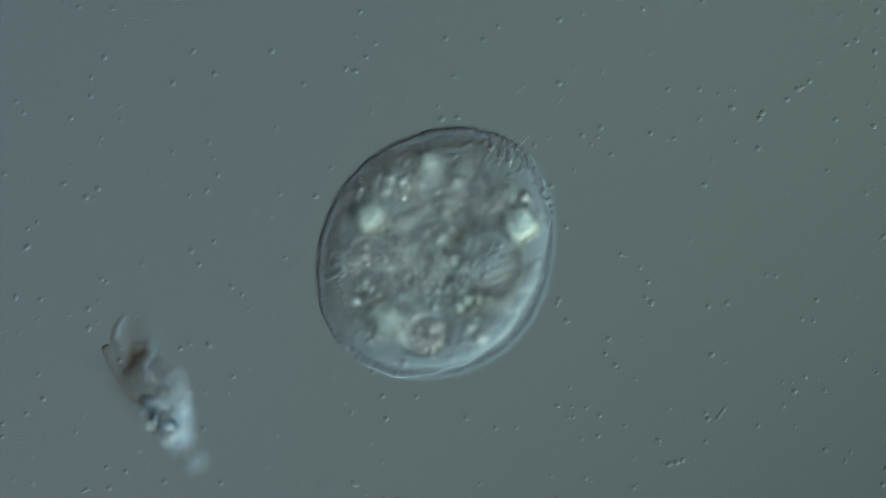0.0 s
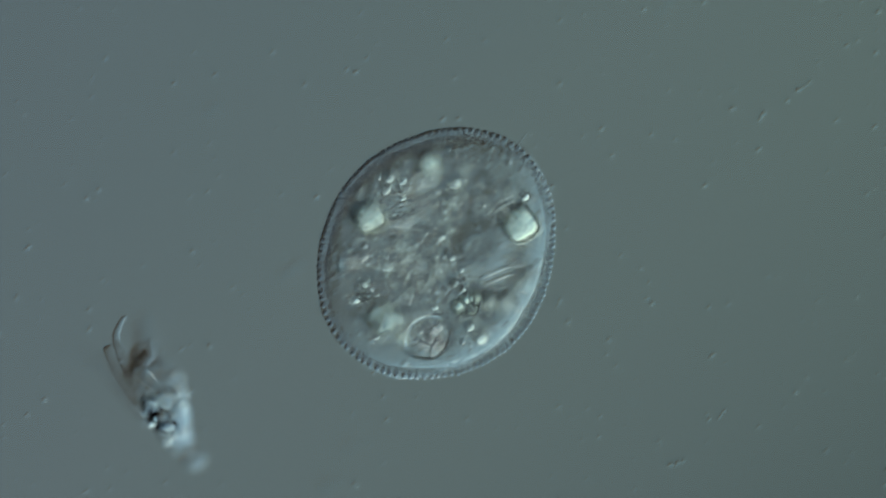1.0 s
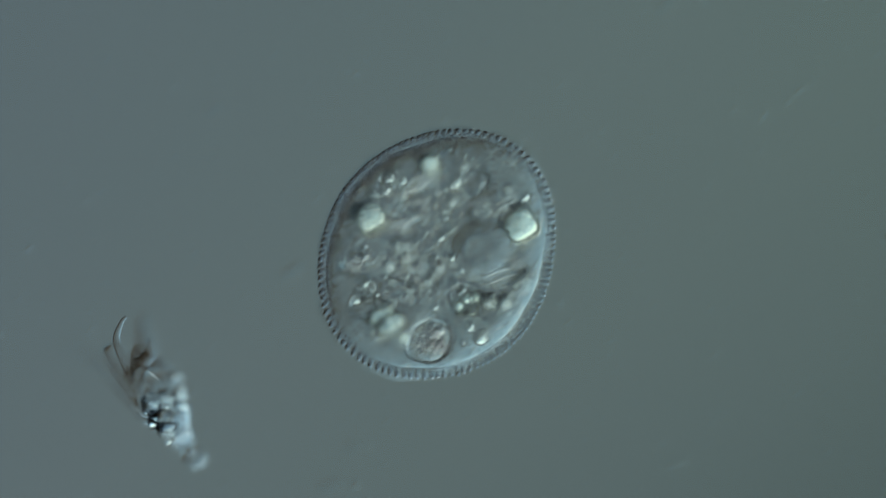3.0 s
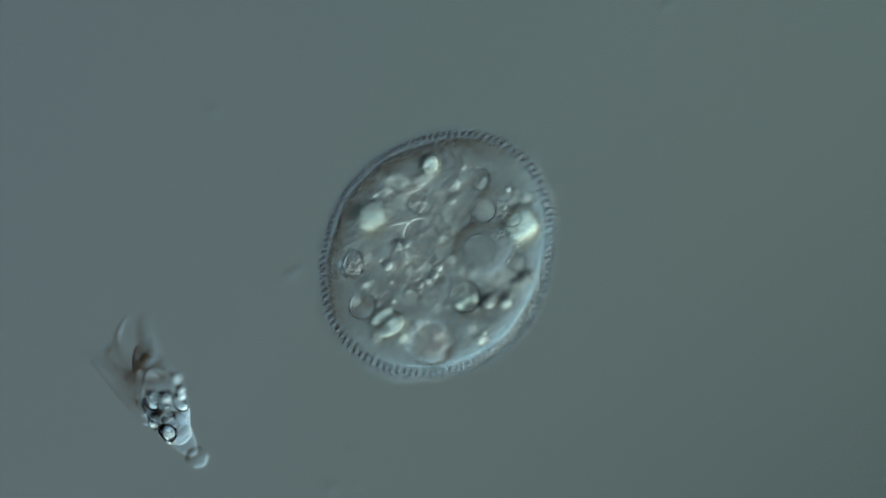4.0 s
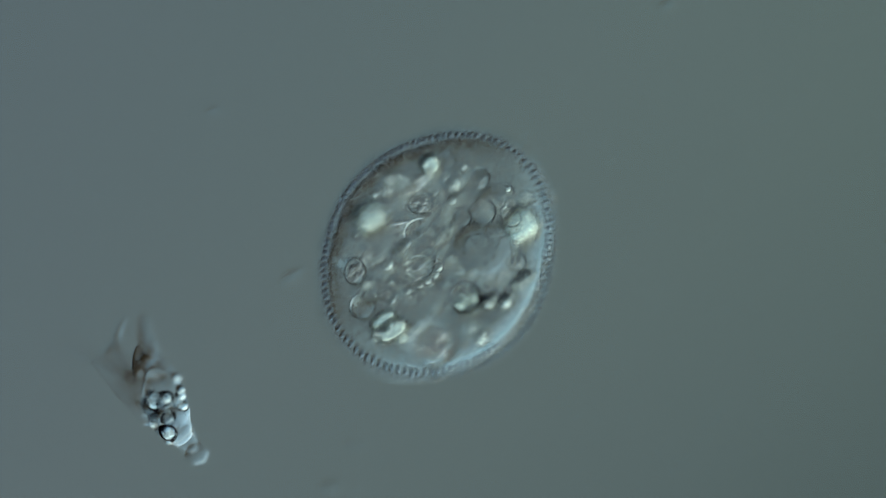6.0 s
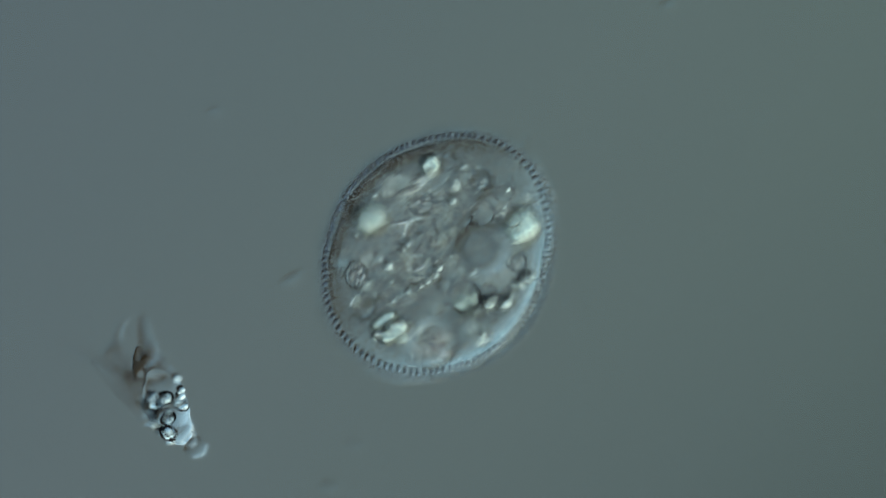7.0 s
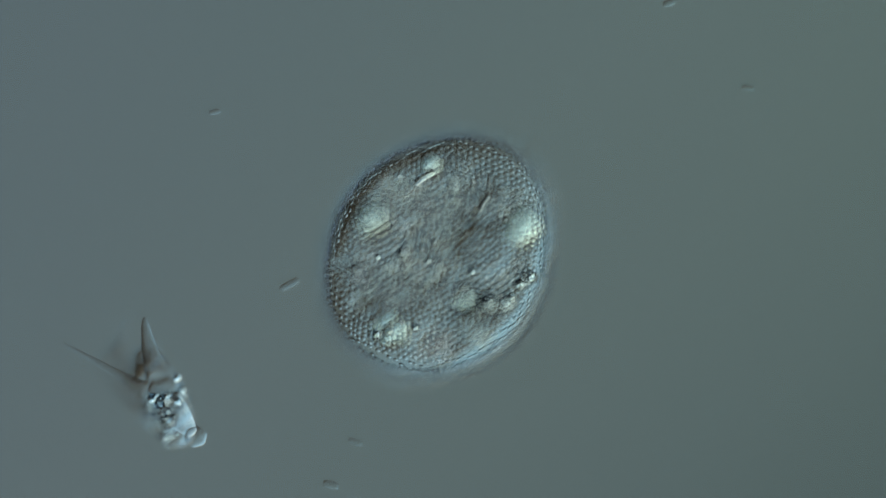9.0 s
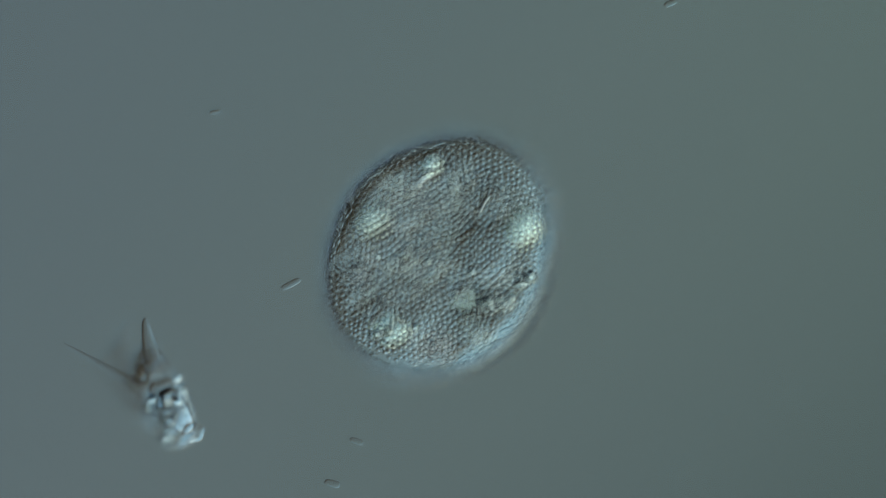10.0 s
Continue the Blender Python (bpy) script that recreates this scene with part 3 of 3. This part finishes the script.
for k in range(10):
    u = rnd.random()
    px, py, z = 272 + 48 * u + rnd.gauss(0, 10), 700 + 70 * u + rnd.gauss(0, 9), rnd.uniform(4.5, 12.5)
    r = rnd.uniform(0.3, 0.65)
    part("granule", LUMPS[k % 5], small, "", near(px, py, z), (rnd.uniform(0, 90), 0, rnd.uniform(0, 180)), (r * 1.3, r, r))


def blunt_ball(seg=24, rows=12):
    """A knob with faintly flattened sides."""
    def ring(lat):
        return lambda a: tuple((1 + 0.045 * math.cos(6 * a)) * c for c in (math.cos(lat) * math.cos(a), math.cos(lat) * math.sin(a))) + (math.sin(lat),)
    return lathe([ring(-math.pi / 2 + math.pi * (i + 0.5) / rows) for i in range(rows)], seg)


tail = part("tail", mesh_of("tail", *limb([(306, 752, 8.6), (323, 778, 9.2), (338, 797, 9.6)], [2.6, 2.3, 1.3], 24), HYALINE), small, "clear tapering tail of the cell")
knob = part("tail_knob", mesh_of("tail_knob", *blunt_ball(), HYALINE), small, "clear blunt knob at the tail", near(348, 785, 11.6), (0, 0, 15), (2.0, 1.85, 1.8))

# ---- what floats or lies about ----
def bacterium(px, py, z, length, r, turn, tilt=0):
    x, y = P(px, py)
    me = mesh_of("bacterium", *tube([(-length / 2, 0, 0), (0, 0, 0.1), (length / 2, 0, 0)], [r, r * 1.1, r], 10, 4), BACTERIUM)
    b = new("bacterium", me)
    b.matrix_basis = pose(x * MM, y * MM, rise(z) * MM, 0, tilt, turn)
    return tagged(b, "tiny clear rod-shaped bacterium drifting in the water", "bacterium", "bacteria in the water")


drifter = bacterium(514, 503, 14.7, 2.8, 0.5, 27)
twin = bacterium(630, 782, 14.3, 1.6, 0.5, -20)
pair = bacterium(586, 858, 14.3, 1.8, 0.6, -15)
upper = bacterium(1185, 6, 14.2, 1.4, 0.5, 20)
swimmer = bacterium(1424, 301, 13.6, 1.5, 0.5, -10)
bacterium(876, 612, 14.6, 1.6, 0.7, 40)
bacterium(868, 600, 14.2, 2.0, 0.8, 60)
bacterium(972, 340, 14.6, 1.2, 0.4, -30)
bacterium(380, 198, 13.2, 1.3, 0.45, 10)
bacterium(1276, 732, 0.5, 2.4, 0.3, 55)

speck_mesh = mesh_of("speck", *ball(8, 6, 0.05, 5), SPECK)
rnd = random.Random(21)
placed = 0
while placed < 290:
    px, py = rnd.uniform(-10, 1580), rnd.uniform(-10, 892)
    if math.hypot((px - 775) / 215, (py - 448) / 230) < 1.0:
        continue
    x, y = P(px, py)
    r = rnd.choice((0.3, 0.34, 0.38, 0.42, 0.46, 0.52))
    s = new("speck", speck_mesh)
    s.matrix_basis = Matrix.LocRotScale((x * MM, y * MM, r * 0.35 * MM), Euler((0, 0, rnd.uniform(0, 6))), Vector((r * rnd.uniform(1, 1.4), r, r * 0.6)))
    tagged(s, "tiny clear speck stuck to the glass slide", "speck", "specks on the slide")
    placed += 1

# the finest dust between them
fine_v, fine_f = [], []
v3, f3 = ball(6, 4)
for _ in range(420):
    px, py, r = rnd.uniform(-10, 1580), rnd.uniform(-10, 892), rnd.uniform(0.14, 0.3)
    if math.hypot((px - 775) / 200, (py - 448) / 220) < 1.0:
        continue
    x, y = P(px, py)
    base = len(fine_v)
    fine_v += [(x + v[0] * r, y + v[1] * r, r * 0.35 + v[2] * r * 0.6) for v in v3]
    fine_f += [tuple(base + i for i in f) for f in f3]
dust = new("slide_dust", mesh_of("slide_dust", fine_v, fine_f, SPECK))
tagged(dust, "finest clear dust lying on the glass slide", "dust", kind="stuff")

for p, n in SCALES:
    s = new("scale", unit_scale)
    s.parent = amoeba
    s.matrix_basis = Matrix.Translation(p * MM) @ n.to_track_quat("Z", "Y").to_matrix().to_4x4()


def float_rows(rows, turn):
    """Rows of seconds, plan position and focus step for something loose in the water."""
    return [(t, pose(P(px, py)[0] * MM, P(px, py)[1] * MM, rise(z) * MM, 0, 0, turn)) for t, px, py, z in rows]


def inner_rows(rows, place, turn=0):
    """The same for a part, in its cell's space."""
    return [(t, pose(*(c * MM for c in place(px, py, z)), 0, 0, turn)) for t, px, py, z in rows]


def motions():
    ends = ((0, 345, 815, 9.6), (3.8, 349, 811, 9.6), (5.0, 351, 808, 10.2), (7.0, 348, 793, 11.2), (8.0, 351, 776, 12.2), (9.0, 346, 773, 12.6), (10.0, 341, 765, 13))
    walk(knob, inner_rows(ends, near, 15))
    walk(tail, [(t, pose((px - 349) * 0.1 * MM, (811 - py) * 0.095 * MM, rise(z) * MM - rise(9.6) * MM)) for t, px, py, z in ends])
    walk(ringed, inner_rows(((0, 624, 464, 8.3), (3.8, 626, 467, 8.3), (4.5, 628, 470, 8.3), (5.5, 629, 477, 8.4), (7.0, 631, 486, 8.6), (8.0, 633, 488, 8.8), (10.0, 634, 489, 8.8)), inside))
    walk(large_meal, inner_rows(((0, 757, 592, 4.6), (1.0, 759, 595, 4.6), (2.5, 761, 599, 4.6), (4.0, 763, 603, 4.6), (7.0, 766, 606, 4.6), (10.0, 767, 607, 4.6)), inside, 35))
    walk(pale_bubble, inner_rows(((0, 857, 369, 8.6), (3.8, 856, 371, 8.6), (5.0, 856, 374, 8.6), (7.0, 852, 377, 8.8), (10.0, 850, 379, 8.9)), inside))
    walk(pearl, inner_rows(((0, 703, 431, 9.0), (3.8, 704, 434, 9.0), (5.0, 706, 440, 9.2), (7.0, 708, 442, 9.3), (8.0, 710, 444, 9.6), (10.0, 711, 446, 9.8)), inside))
    settle = ((0, -3, -8), (2.5, -2, -6), (4.0, 0, -2), (5.5, 1, 3), (7.0, 3, 5), (10.0, 4, 8))
    walk(block, inner_rows([(t, 692 + dx, 579 + dy, 7.6) for t, dx, dy in settle], inside))
    walk(flake, inner_rows([(t, 675 + dx, 561 + dy, 7.8) for t, dx, dy in settle], inside))
    walk(drifter, float_rows(((0, 522, 482, 14.2), (6.8, 519, 494, 14.6), (8.0, 516, 500, 14.7), (9.0, 513, 504, 14.7), (10.0, 515, 503, 14.8)), 27))
    walk(twin, float_rows(((0, 628, 797, 13.9), (7.0, 629, 789, 14.2), (8.5, 629, 784, 14.3), (10.0, 631, 781, 14.4)), -20))
    walk(pair, float_rows(((0, 588, 866, 14.1), (5.5, 588, 864, 14.2), (8.0, 585, 861, 14.3), (10.0, 588, 856, 14.5)), -15))
    walk(upper, float_rows(((0, 1183, 14, 14.0), (7.2, 1184, 9, 14.2), (9.0, 1185, 6, 14.4), (10.0, 1186, 6, 14.4)), 20))
    walk(swimmer, float_rows(((0, 2250, 700, 9.5), (8.0, 1580, 340, 11.5), (8.4, 1452, 306, 13.0), (8.5, 1424, 301, 13.5), (8.6, 1399, 301, 13.3), (8.7, 1386, 298, 13.6),
                              (8.8, 1368, 218, 13.2), (8.9, 1346, 188, 12.6), (9.0, 1323, 155, 11.8), (9.2, 1270, 90, 10.0), (10.0, 1060, -190, 8.0)), -10))


motions()
